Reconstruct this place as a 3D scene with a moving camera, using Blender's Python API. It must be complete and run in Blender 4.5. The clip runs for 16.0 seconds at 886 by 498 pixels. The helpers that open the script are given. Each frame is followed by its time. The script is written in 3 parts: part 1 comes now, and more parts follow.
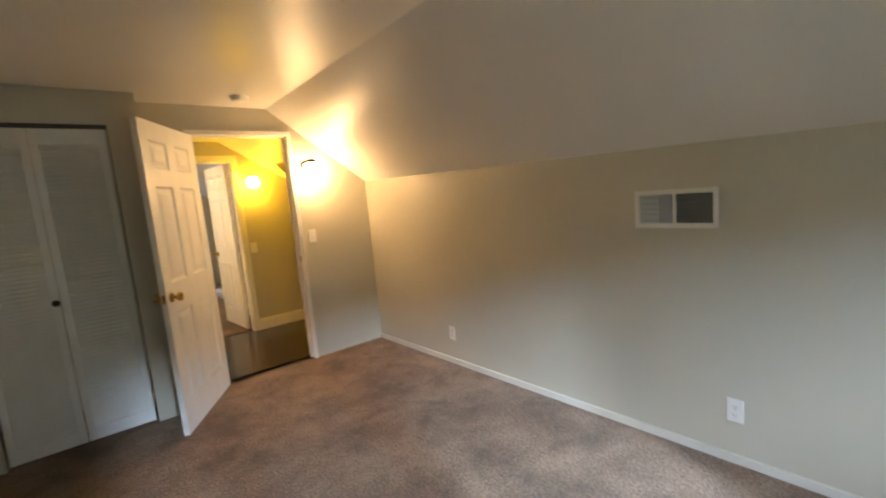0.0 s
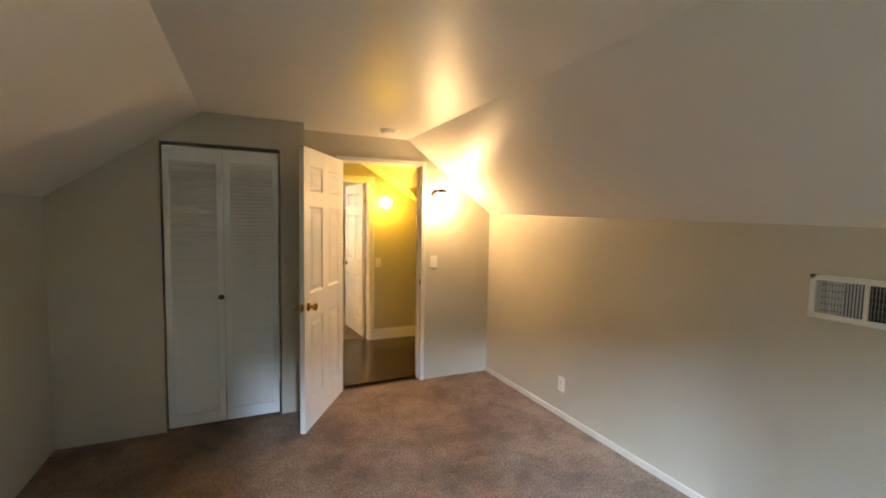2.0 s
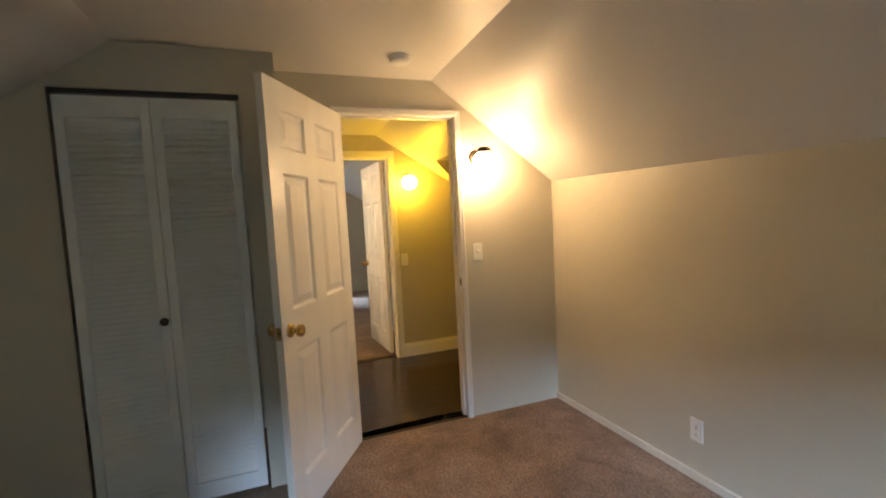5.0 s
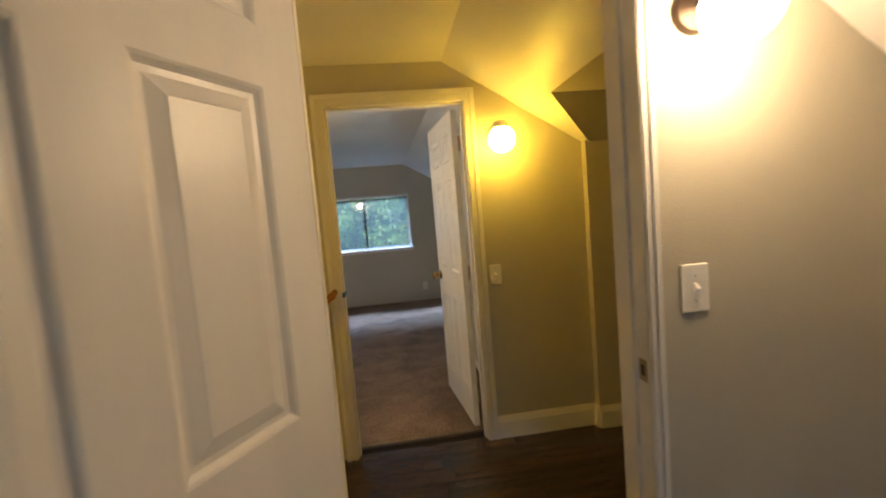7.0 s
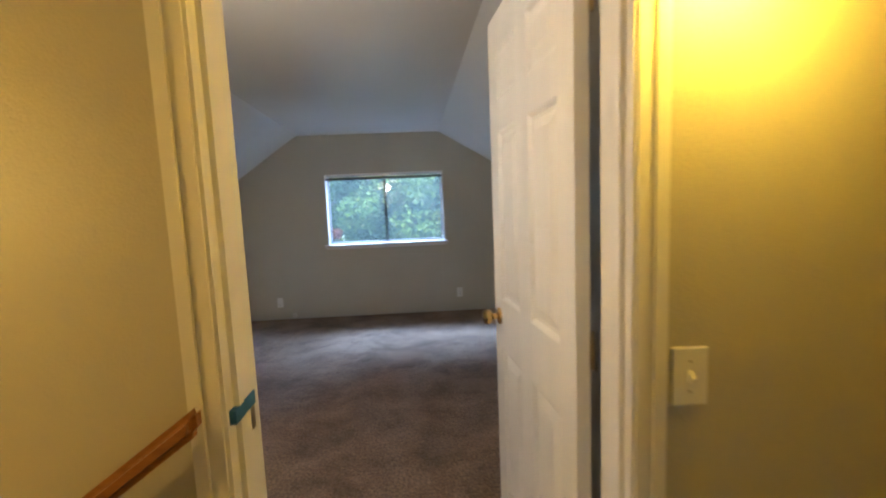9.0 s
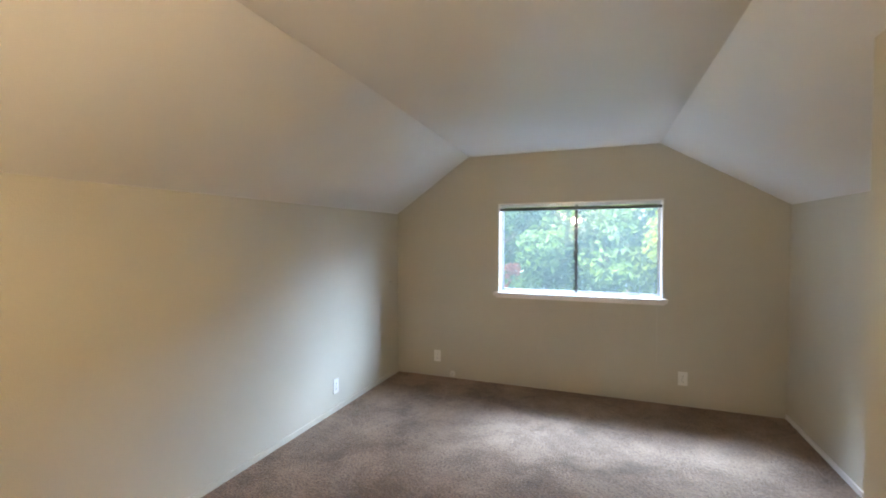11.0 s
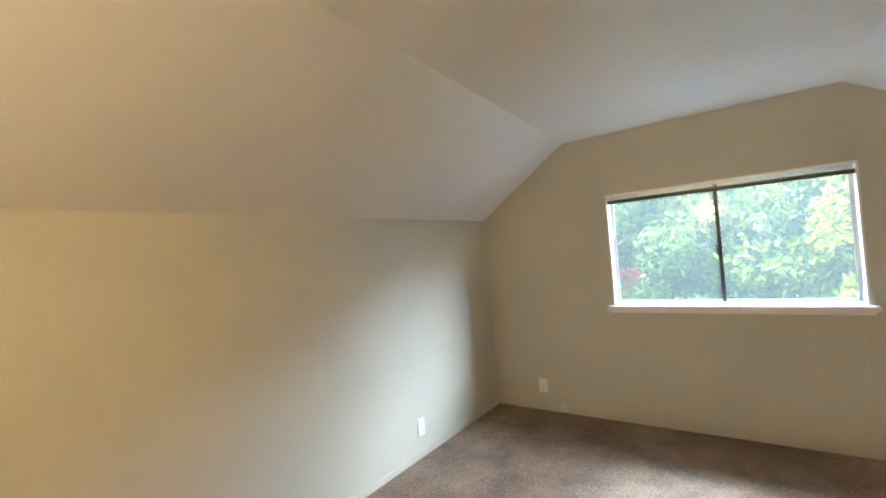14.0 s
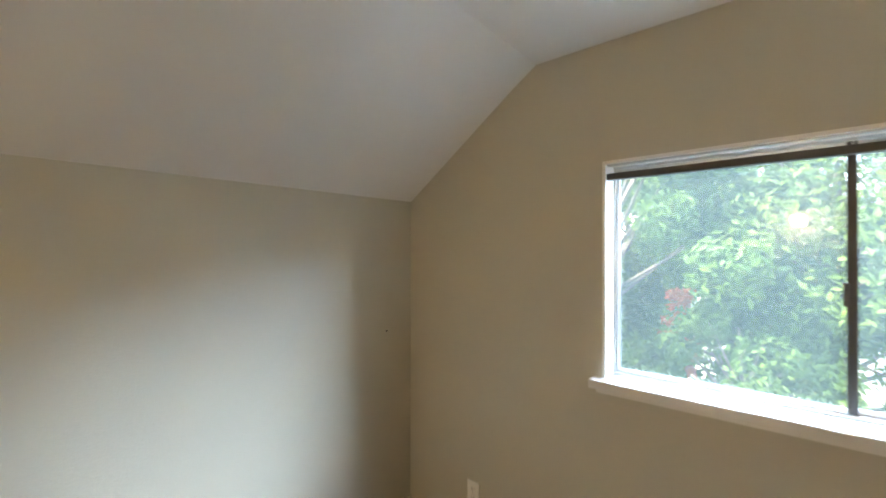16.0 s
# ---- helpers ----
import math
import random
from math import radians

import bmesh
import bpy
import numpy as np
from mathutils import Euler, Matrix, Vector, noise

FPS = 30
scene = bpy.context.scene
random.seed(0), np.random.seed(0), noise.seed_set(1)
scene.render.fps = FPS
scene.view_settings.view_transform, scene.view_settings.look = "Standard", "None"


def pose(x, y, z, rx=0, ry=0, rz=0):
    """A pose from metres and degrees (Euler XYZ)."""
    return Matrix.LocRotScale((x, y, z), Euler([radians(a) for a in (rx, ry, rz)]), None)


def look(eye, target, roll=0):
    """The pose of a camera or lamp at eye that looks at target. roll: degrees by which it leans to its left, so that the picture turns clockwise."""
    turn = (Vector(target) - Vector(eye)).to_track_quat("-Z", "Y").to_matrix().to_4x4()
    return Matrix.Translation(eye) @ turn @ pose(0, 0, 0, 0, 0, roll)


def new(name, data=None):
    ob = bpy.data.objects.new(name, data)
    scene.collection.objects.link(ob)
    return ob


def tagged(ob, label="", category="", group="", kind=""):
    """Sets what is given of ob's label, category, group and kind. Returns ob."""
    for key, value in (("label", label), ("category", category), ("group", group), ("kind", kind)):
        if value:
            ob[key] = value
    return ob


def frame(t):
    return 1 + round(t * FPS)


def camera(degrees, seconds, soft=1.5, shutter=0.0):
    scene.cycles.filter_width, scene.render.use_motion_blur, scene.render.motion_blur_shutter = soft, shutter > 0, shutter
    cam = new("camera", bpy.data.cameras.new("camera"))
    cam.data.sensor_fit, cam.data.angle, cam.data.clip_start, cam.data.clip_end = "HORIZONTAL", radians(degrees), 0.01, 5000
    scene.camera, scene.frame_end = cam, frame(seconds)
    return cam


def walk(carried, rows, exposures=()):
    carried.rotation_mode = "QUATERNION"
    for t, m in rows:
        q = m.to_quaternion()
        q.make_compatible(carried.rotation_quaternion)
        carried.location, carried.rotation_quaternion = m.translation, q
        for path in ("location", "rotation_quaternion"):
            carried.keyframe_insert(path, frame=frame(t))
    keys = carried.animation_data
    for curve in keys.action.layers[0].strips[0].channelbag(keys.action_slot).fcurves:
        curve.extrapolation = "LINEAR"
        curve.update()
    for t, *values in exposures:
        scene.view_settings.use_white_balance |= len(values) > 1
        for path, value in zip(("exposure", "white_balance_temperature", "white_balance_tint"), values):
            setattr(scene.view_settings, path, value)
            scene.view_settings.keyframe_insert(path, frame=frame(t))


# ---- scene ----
cam = camera(91.6, 16.0, soft=1.9, shutter=0.4)
PATH = [
    (0, (0.142, -0.2, 1.397), (1.379, 1.351, 1.145), -5.1),
    (0.5, (0.107, -0.195, 1.499), (1.145, 1.51, 1.371), -2.8),
    (1, (0.078, -0.153, 1.566), (0.967, 1.636, 1.473), -1.0),
    (1.5, (0.077, -0.147, 1.561), (0.936, 1.656, 1.462), 0.4),
    (2, (0.084, -0.132, 1.537), (0.904, 1.686, 1.395), 1.0),
    (2.5, (0.098, -0.098, 1.526), (0.914, 1.719, 1.35), 1.1),
    (3, (0.094, -0.042, 1.523), (0.942, 1.76, 1.341), 0.6),
    (3.5, (0.104, 0.092, 1.462), (0.949, 1.897, 1.296), -0.5),
    (4, (0.226, 0.295, 1.399), (1.032, 2.121, 1.275), -1.7),
    (4.2, (0.271, 0.383, 1.39), (1.013, 2.234, 1.238), -2.5),
    (6.3, (0.857, 2.154, 1.352), (1.463, 4.055, 1.216), -3.6),
    (6.5, (0.91, 2.304, 1.349), (1.328, 4.252, 1.176), -4.1),
    (7, (0.968, 2.67, 1.352), (1.206, 4.649, 1.187), -4.8),
    (7.5, (0.988, 3.108, 1.338), (1.311, 5.076, 1.19), -6.0),
    (8, (1.061, 3.479, 1.342), (1.219, 5.465, 1.167), -5.9),
    (8.5, (1.09, 3.92, 1.312), (1.304, 5.902, 1.154), -3.2),
    (9, (1.052, 4.303, 1.326), (1.137, 6.29, 1.111), -2.4),
    (9.5, (1.07, 4.632, 1.338), (0.872, 6.61, 1.116), -3.1),
    (10, (0.991, 4.933, 1.342), (0.592, 6.888, 1.208), -2.7),
    (10.2, (0.944, 5.083, 1.348), (0.471, 7.024, 1.251), -2.0),
    (12.3, (0.849, 5.686, 1.498), (-0.044, 7.474, 1.44), 0.4),
    (12.5, (0.826, 5.683, 1.507), (-0.053, 7.478, 1.442), 0.2),
    (13, (0.853, 5.721, 1.499), (-0.076, 7.492, 1.466), -1.4),
    (13.5, (0.764, 5.831, 1.401), (-0.228, 7.568, 1.373), -3.4),
    (14, (0.777, 6.113, 1.369), (-0.383, 7.742, 1.391), -4.8),
    (14.5, (0.74, 6.536, 1.34), (-0.367, 8.202, 1.356), -4.2),
    (15, (0.637, 6.971, 1.359), (-0.458, 8.645, 1.343), -2.5),
    (15.5, (0.652, 7.382, 1.352), (-0.559, 8.973, 1.297), -0.3),
    (16, (0.564, 7.847, 1.361), (-0.777, 9.331, 1.371), 0.1),
]
EXPOSURES = [(0.0, 3.8, 7600, 13), (1.5, 3.95, 7400, 13), (4.2, 3.85, 7200, 13), (6.5, 2.85, 6000, 11), (7.5, 2.95, 5800, 11), (8.0, 3.25, 5700, 12), (9.0, 3.2, 5600, 12), (10.2, 3.65, 6000, 12), (12.3, 4.05, 7400, 10), (14.0, 4.1, 7400, 9), (16.0, 3.9, 7500, 9)]
walk(cam, [(t, look(eye, target, roll)) for t, eye, target, roll in PATH], EXPOSURES)

# ---------------------------------------------------------------- light
SKY, SUN, LIGHT_NORTH, LIGHT_EAST, LIGHT_SOUTH, LIGHT_WEST, LAMP_A, LAMP_B, LAMP_C, LAMP_D = 0.15, 5.0, 210.0, 125.0, 170.0, 65.0, 10.0, 7.5, 14.5, 12.5
world = bpy.data.worlds.new("sky")
scene.world = world
world.use_nodes = True
wn = world.node_tree.nodes
sky = wn.new("ShaderNodeTexSky")
sky.sky_type, sky.sun_disc = "NISHITA", False
sky.sun_elevation, sky.sun_rotation = radians(60), radians(-95)
world.node_tree.links.new(sky.outputs[0], wn["Background"].inputs[0])
wn["Background"].inputs[1].default_value = SKY
sun = new("sun", bpy.data.lights.new("sun", "SUN"))
sun.data.energy, sun.data.angle, sun.data.color = SUN, radians(12), (0.98, 0.98, 0.94)
sun.matrix_world = look((20 * math.cos(radians(60)) * math.sin(radians(-95)), 20 * math.cos(radians(60)) * math.cos(radians(-95)), 20 * math.sin(radians(60))), (0, 0, 0))


def sky_window(name, eye, target, wide, high, watts):
    """Skylight that falls in over the tree tops through one window."""
    lamp = new(name, bpy.data.lights.new(name, "AREA"))
    lamp.data.shape, lamp.data.size, lamp.data.size_y = "RECTANGLE", wide, high
    lamp.data.energy, lamp.data.color = watts, (0.48, 0.67, 1.0)
    lamp.matrix_world = look(eye, target)


sky_window("skylight_north", (-0.5, 12.4, 4.8), (0.7, 9.5, 1.2), 2.2, 1.2, LIGHT_NORTH)
sky_window("skylight_north_east", (3.3, 11.8, 3.3), (0.2, 9.4, 1.2), 2.6, 2.0, LIGHT_EAST)
sky_window("skylight_south", (0.22, -6.0, 3.4), (0.8, -1.75, 1.3), 0.28, 1.6, LIGHT_SOUTH)
sky_window("skylight_south_west", (-1.35, -6.0, 3.4), (0.8, -1.75, 1.3), 0.25, 1.6, LIGHT_WEST)


# ---------------------------------------------------------------- materials
def material(name, colour, rough=0.6, vary=0.06, vary_scale=1.5, grain=0.0, grain_scale=60.0, bump=0.0, bump_scale=200.0,
             metal=0.0, second=None, stretch=None, specular=0.5, random_tone=0.0):
    m = bpy.data.materials.new(name)
    m.use_nodes = True
    n, k = m.node_tree.nodes, m.node_tree.links
    b = n["Principled BSDF"]
    b.inputs["Roughness"].default_value, b.inputs["Metallic"].default_value = rough, metal
    b.inputs["Specular IOR Level"].default_value = specular
    co = n.new("ShaderNodeTexCoord")
    src = co.outputs["Object"]
    if stretch:
        mp = n.new("ShaderNodeMapping")
        mp.inputs["Scale"].default_value = stretch
        k.new(src, mp.inputs["Vector"])
        src = mp.outputs["Vector"]

    def field(scale, detail):
        t = n.new("ShaderNodeTexNoise")
        t.inputs["Scale"].default_value, t.inputs["Detail"].default_value = scale, detail
        k.new(src, t.inputs["Vector"])
        return t.outputs["Fac"]

    low = tuple(c * (1 - vary * 2) for c in colour) if second is None else second
    high = tuple(min(1, c * (1 + vary * 2)) for c in colour) if second is None else colour
    ramp = n.new("ShaderNodeValToRGB")
    ramp.color_ramp.elements[0].color, ramp.color_ramp.elements[1].color = (*low, 1), (*high, 1)
    ramp.color_ramp.elements[0].position, ramp.color_ramp.elements[1].position = 0.3, 0.7
    k.new(field(vary_scale, 4), ramp.inputs["Fac"])
    out = ramp.outputs["Color"]
    if grain:
        g = n.new("ShaderNodeMapRange")
        g.inputs["From Min"].default_value, g.inputs["From Max"].default_value = 0.25, 0.75
        g.inputs["To Min"].default_value, g.inputs["To Max"].default_value = 1 - grain, 1 + grain
        k.new(field(grain_scale, 6), g.inputs["Value"])
        mix = n.new("ShaderNodeVectorMath")
        mix.operation = "SCALE"
        k.new(out, mix.inputs[0])
        k.new(g.outputs["Result"], mix.inputs["Scale"])
        out = mix.outputs["Vector"]
    if random_tone:
        oi = n.new("ShaderNodeObjectInfo")
        g = n.new("ShaderNodeMapRange")
        g.inputs["To Min"].default_value, g.inputs["To Max"].default_value = 1 - random_tone, 1 + random_tone
        k.new(oi.outputs["Random"], g.inputs["Value"])
        mix = n.new("ShaderNodeVectorMath")
        mix.operation = "SCALE"
        k.new(out, mix.inputs[0])
        k.new(g.outputs["Result"], mix.inputs["Scale"])
        out = mix.outputs["Vector"]
    k.new(out, b.inputs["Base Color"])
    if bump:
        bp = n.new("ShaderNodeBump")
        bp.inputs["Strength"].default_value, bp.inputs["Distance"].default_value = bump, 0.003
        k.new(field(bump_scale, 3), bp.inputs["Height"])
        k.new(bp.outputs["Normal"], b.inputs["Normal"])
    return m


def carpet_material(name):
    """Cut pile: fine tufts, and wide patches where the pile lies another way."""
    m = material(name, (0.37, 0.257, 0.175), rough=0.95, second=(0.17, 0.113, 0.075), vary_scale=2.6, grain=0.6, grain_scale=75,
                 bump=1.0, bump_scale=120, specular=0.15)
    b = m.node_tree.nodes["Principled BSDF"]
    b.inputs["Sheen Weight"].default_value, b.inputs["Sheen Roughness"].default_value = 0.12, 0.5
    for node in m.node_tree.nodes:
        if node.bl_idname == "ShaderNodeBump":
            node.inputs["Distance"].default_value = 0.02
        if node.bl_idname == "ShaderNodeTexNoise" and node.inputs["Scale"].default_value < 5:
            node.inputs["Detail"].default_value, node.inputs["Roughness"].default_value, node.inputs["Distortion"].default_value = 8, 0.70, 0.25
        if node.bl_idname == "ShaderNodeValToRGB":
            node.color_ramp.elements[0].position, node.color_ramp.elements[1].position = 0.37, 0.64
    return m


def glass_material(name):
    m = bpy.data.materials.new(name)
    m.use_nodes = True
    n, k = m.node_tree.nodes, m.node_tree.links
    t, g, x, f = (n.new(s) for s in ("ShaderNodeBsdfTransparent", "ShaderNodeBsdfGlossy", "ShaderNodeMixShader", "ShaderNodeFresnel"))
    t.inputs["Color"].default_value, g.inputs["Roughness"].default_value = (0.92, 0.95, 0.97, 1), 0.02
    k.new(f.outputs[0], x.inputs[0]), k.new(t.outputs[0], x.inputs[1]), k.new(g.outputs[0], x.inputs[2])
    # a translucent veil puts the glare haze of the bright outdoors into the pane
    veil, film = n.new("ShaderNodeBsdfTranslucent"), n.new("ShaderNodeMixShader")
    veil.inputs["Color"].default_value, film.inputs[0].default_value = (0.74, 0.92, 0.86, 1), 0.019
    k.new(x.outputs[0], film.inputs[1]), k.new(veil.outputs[0], film.inputs[2])
    k.new(film.outputs[0], n["Material Output"].inputs["Surface"])
    return m


def glow_material(name, colour, strength):
    m = bpy.data.materials.new(name)
    m.use_nodes = True
    b = m.node_tree.nodes["Principled BSDF"]
    b.inputs["Base Color"].default_value = (0.9, 0.88, 0.82, 1)
    b.inputs["Emission Color"].default_value, b.inputs["Emission Strength"].default_value = (*colour, 1), strength
    return m


def leaf_material(name, colour, second):
    m = material(name, colour, rough=0.8, second=second, vary_scale=0.9, specular=0.25)
    n, k = m.node_tree.nodes, m.node_tree.links
    b = n["Principled BSDF"]
    tr, add = n.new("ShaderNodeBsdfTranslucent"), n.new("ShaderNodeMixShader")
    add.inputs[0].default_value = 0.5
    k.new(b.inputs["Base Color"].links[0].from_socket, tr.inputs["Color"])
    k.new(b.outputs[0], add.inputs[1]), k.new(tr.outputs[0], add.inputs[2])
    k.new(add.outputs[0], n["Material Output"].inputs["Surface"])
    return m


WALL = material("greige wall paint", (0.53, 0.496, 0.395), rough=0.42, vary=0.025, vary_scale=1.2, bump=0.35, bump_scale=170)
CEIL = material("white ceiling paint", (0.74, 0.715, 0.665), rough=0.40, vary=0.02, vary_scale=0.9, bump=0.22, bump_scale=150, specular=0.36)
TRIM = material("white trim paint", (0.78, 0.76, 0.71), rough=0.35, vary=0.02, bump=0.12, bump_scale=90)
DOOR = material("white door paint", (0.78, 0.765, 0.72), rough=0.33, vary=0.02, bump=0.10, bump_scale=40, stretch=(6, 6, 0.6))
LOUVRE = material("white louvre paint", (0.74, 0.76, 0.73), rough=0.45, vary=0.03, vary_scale=3)
CARPET = carpet_material("brown cut-pile carpet")
PLANK = material("dark brown wood floor", (0.060, 0.038, 0.026), rough=0.15, second=(0.030, 0.019, 0.014), vary_scale=3, stretch=(1, 9, 9),
                 grain=0.3, grain_scale=14, bump=0.12, bump_scale=30, random_tone=0.25)
JOINT = material("floor joint", (0.012, 0.009, 0.007), rough=0.8)
BRASS = material("polished brass", (0.60, 0.41, 0.15), rough=0.18, metal=1.0, vary=0.08, vary_scale=20)
STEEL = material("dull steel", (0.45, 0.43, 0.40), rough=0.35, metal=1.0, vary=0.05)
BRONZE = material("dark bronze", (0.05, 0.035, 0.025), rough=0.35, metal=0.7, vary=0.1, vary_scale=12)
PEWTER = material("aged nickel", (0.40, 0.33, 0.22), rough=0.3, metal=1.0)
NICKEL = material("brushed nickel", (0.66, 0.60, 0.50), rough=0.38, metal=0.9)
ALU = material("bare aluminium", (0.55, 0.56, 0.56), rough=0.35, metal=0.85)
DARKRAIL = material("dark blind rail", (0.045, 0.042, 0.040), rough=0.4, vary=0.1)
CREAM = material("cream baseboard paint", (0.66, 0.63, 0.55), rough=0.4, vary=0.03, vary_scale=5)
PLATE = material("white plastic", (0.80, 0.79, 0.74), rough=0.3, vary=0.015)
SLOT_SHADE = material("dark slot shade", (0.02, 0.02, 0.02), rough=0.7)
OAK = material("varnished oak", (0.36, 0.15, 0.045), rough=0.28, second=(0.22, 0.085, 0.025), vary_scale=4, stretch=(1, 8, 8), grain=0.25, grain_scale=18)
DUCT_SHADE = material("near-black duct shade", (0.02, 0.02, 0.02), rough=0.6)
TAPE = material("blue masking tape", (0.03, 0.14, 0.36), rough=0.7, vary=0.1, vary_scale=30)
VENT = material("cream enamel", (0.74, 0.72, 0.66), rough=0.4)
# slats greyed for the shade and window reflection they show; frame stays cream
SLAT_SHADED = material("shade-grey slat enamel", (0.50, 0.52, 0.52), rough=0.45)
BLADE = material("dark damper metal", (0.13, 0.11, 0.09), rough=0.7)
BARK = material("bark", (0.10, 0.075, 0.055), rough=0.9, vary=0.2, vary_scale=6, bump=0.8, bump_scale=20)
LEAF = leaf_material("green leaves", (0.085, 0.122, 0.020), (0.040, 0.074, 0.016))
LEAF_LIGHT = leaf_material("yellow-green leaves", (0.125, 0.15, 0.016), (0.06, 0.095, 0.016))
LEAF_RED = leaf_material("orange-red leaves", (0.42, 0.12, 0.04), (0.25, 0.07, 0.03))
GROUND = material("pale ground", (0.27, 0.29, 0.22), rough=0.9, vary=0.2, vary_scale=0.8, grain=0.3, grain_scale=20)
SIDING = material("white siding", (0.75, 0.76, 0.76), rough=0.6, vary=0.04)
SHINGLE = material("grey shingles", (0.12, 0.115, 0.11), rough=0.9, vary=0.12, vary_scale=4)
GLASS = glass_material("window glass")


# ---------------------------------------------------------------- mesh helpers
def finish(name, bm, mat, parent=None, label="", smooth=False):
    bmesh.ops.recalc_face_normals(bm, faces=bm.faces)
    me = bpy.data.meshes.new(name)
    bm.to_mesh(me)
    bm.free()
    me.materials.append(mat)
    if smooth:
        me.polygons.foreach_set("use_smooth", [True] * len(me.polygons))
        me.set_sharp_from_angle(angle=radians(40))
    ob = new(name, me)
    if parent is not None:
        ob.parent = parent
    if label:
        ob["label"] = label
    return ob


def part(name, bm, mat, parent, label="", smooth=False):
    return finish(name, bm, mat, parent, label, smooth)


def structure(name, bm, mat, label, category):
    return tagged(finish(name, bm, mat), label, category, kind="structure")


def thing(name, m, label, category, group=""):
    e = new(name)
    e.empty_display_size = 0.1
    e.matrix_world = m
    return tagged(e, label, category, group)


def add_box(bm, x0, x1, y0, y1, z0, z1, bevel=0.0):
    got = bmesh.ops.create_cube(bm, size=1.0)["verts"]
    for v in got:
        v.co = Vector(((x0 + x1) / 2 + v.co.x * (x1 - x0), (y0 + y1) / 2 + v.co.y * (y1 - y0), (z0 + z1) / 2 + v.co.z * (z1 - z0)))
    if bevel:
        edges = list({e for v in got for e in v.link_edges})
        bmesh.ops.bevel(bm, geom=edges, offset=bevel, segments=2, affect="EDGES", profile=0.6)
    return bm


def box(x0, x1, y0, y1, z0, z1, bevel=0.0):
    return add_box(bmesh.new(), x0, x1, y0, y1, z0, z1, bevel)


def add_prism(bm, outline, axis, a, b):
    """An outline in the two other axes, drawn along axis from a to b."""
    def at(p, s):
        return {"x": (s, p[0], p[1]), "y": (p[0], s, p[1]), "z": (p[0], p[1], s)}[axis]
    lo, hi = [bm.verts.new(at(p, a)) for p in outline], [bm.verts.new(at(p, b)) for p in outline]
    n = len(outline)
    bm.faces.new(lo), bm.faces.new(hi[::-1])
    for i in range(n):
        bm.faces.new((lo[i], hi[i], hi[(i + 1) % n], lo[(i + 1) % n]))
    return bm


def prism(outline, axis, a, b):
    return add_prism(bmesh.new(), outline, axis, a, b)


def add_lathe(bm, profile, m=Matrix(), steps=24):
    """Radius and height pairs turned round z, then moved by m."""
    rings = []
    for r, h in profile:
        rings.append([bm.verts.new(m @ Vector((max(r, 1e-4) * math.cos(2 * math.pi * i / steps), max(r, 1e-4) * math.sin(2 * math.pi * i / steps), h))) for i in range(steps)])
    for p, q in zip(rings, rings[1:]):
        for i in range(steps):
            bm.faces.new((p[i], p[(i + 1) % steps], q[(i + 1) % steps], q[i]))
    bm.faces.new(rings[0][::-1]), bm.faces.new(rings[-1])
    return bm


def lathe(profile, m=Matrix(), steps=24):
    return add_lathe(bmesh.new(), profile, m, steps)


def add_tube(bm, a, b, r0, r1, steps=10):
    a, b = Vector(a), Vector(b)
    m = Matrix.Translation(a) @ (b - a).to_track_quat("Z", "Y").to_matrix().to_4x4()
    return add_lathe(bm, [(r0, 0), (r1, (b - a).length)], m, steps)


# ---------------------------------------------------------------- plan
SOUTH, DOORWALL, CLOSET_Y, HALL_S, HALL_N, ROOM2_S, NORTH = -1.75, 3.60, 3.33, 3.72, 5.08, 5.19, 9.48
EAST_SPLAY = 0.028
R1 = [(-1.08, 1.625), (-0.21, 2.240), (1.40, 2.235), (2.27, 1.590)]
HALL_TOP = [(-2.32, 2.12), (-0.35, 2.185), (1.33, 2.180), (2.12, 1.690)]
R2 = [(-1.149, 1.630), (-0.38, 2.160), (1.272, 2.160), (2.163, 1.630)]


def height(profile, x):
    if x <= profile[0][0]:
        return profile[0][1]
    for (xa, za), (xb, zb) in zip(profile, profile[1:]):
        if x <= xb:
            return za + (zb - za) * (x - xa) / (xb - xa)
    return profile[-1][1]


def add_cross_wall(bm, y0, y1, x0, x1, top, openings=(), lift=0.03, base=0.0):
    """A wall across the house from x0 to x1 under the given ceiling line, with openings (xa, xb, za, zb)."""
    cuts = sorted({x0, x1, *(x for x, _ in top if x0 < x < x1), *(x for o in openings for x in o[:2])})
    for xa, xb in zip(cuts, cuts[1:]):
        za, zb = height(top, xa) + lift, height(top, xb) + lift
        here = [o for o in openings if o[0] <= xa + 1e-6 and o[1] >= xb - 1e-6]
        if not here:
            add_prism(bm, [(xa, base), (xb, base), (xb, zb), (xa, za)], "y", y0, y1)
        else:
            o = here[0]
            if o[2] > base:
                add_box(bm, xa, xb, y0, y1, base, o[2])
            add_prism(bm, [(xa, o[3]), (xb, o[3]), (xb, zb), (xa, za)], "y", y0, y1)
    bmesh.ops.remove_doubles(bm, verts=bm.verts, dist=1e-5)
    return bm


def ceiling_slab(profile, y0, y1, thick=0.14):
    (xa, za), (xd, zd) = profile[0], profile[-1]
    sa = (profile[1][1] - za) / (profile[1][0] - xa)
    sd = (profile[-2][1] - zd) / (xd - profile[-2][0])
    low = [(xa - 0.12, za - 0.12 * sa), *profile, (xd + 0.30, zd - 0.30 * sd)]
    return prism(low + [(x, z + thick) for x, z in reversed(low)], "y", y0, y1)


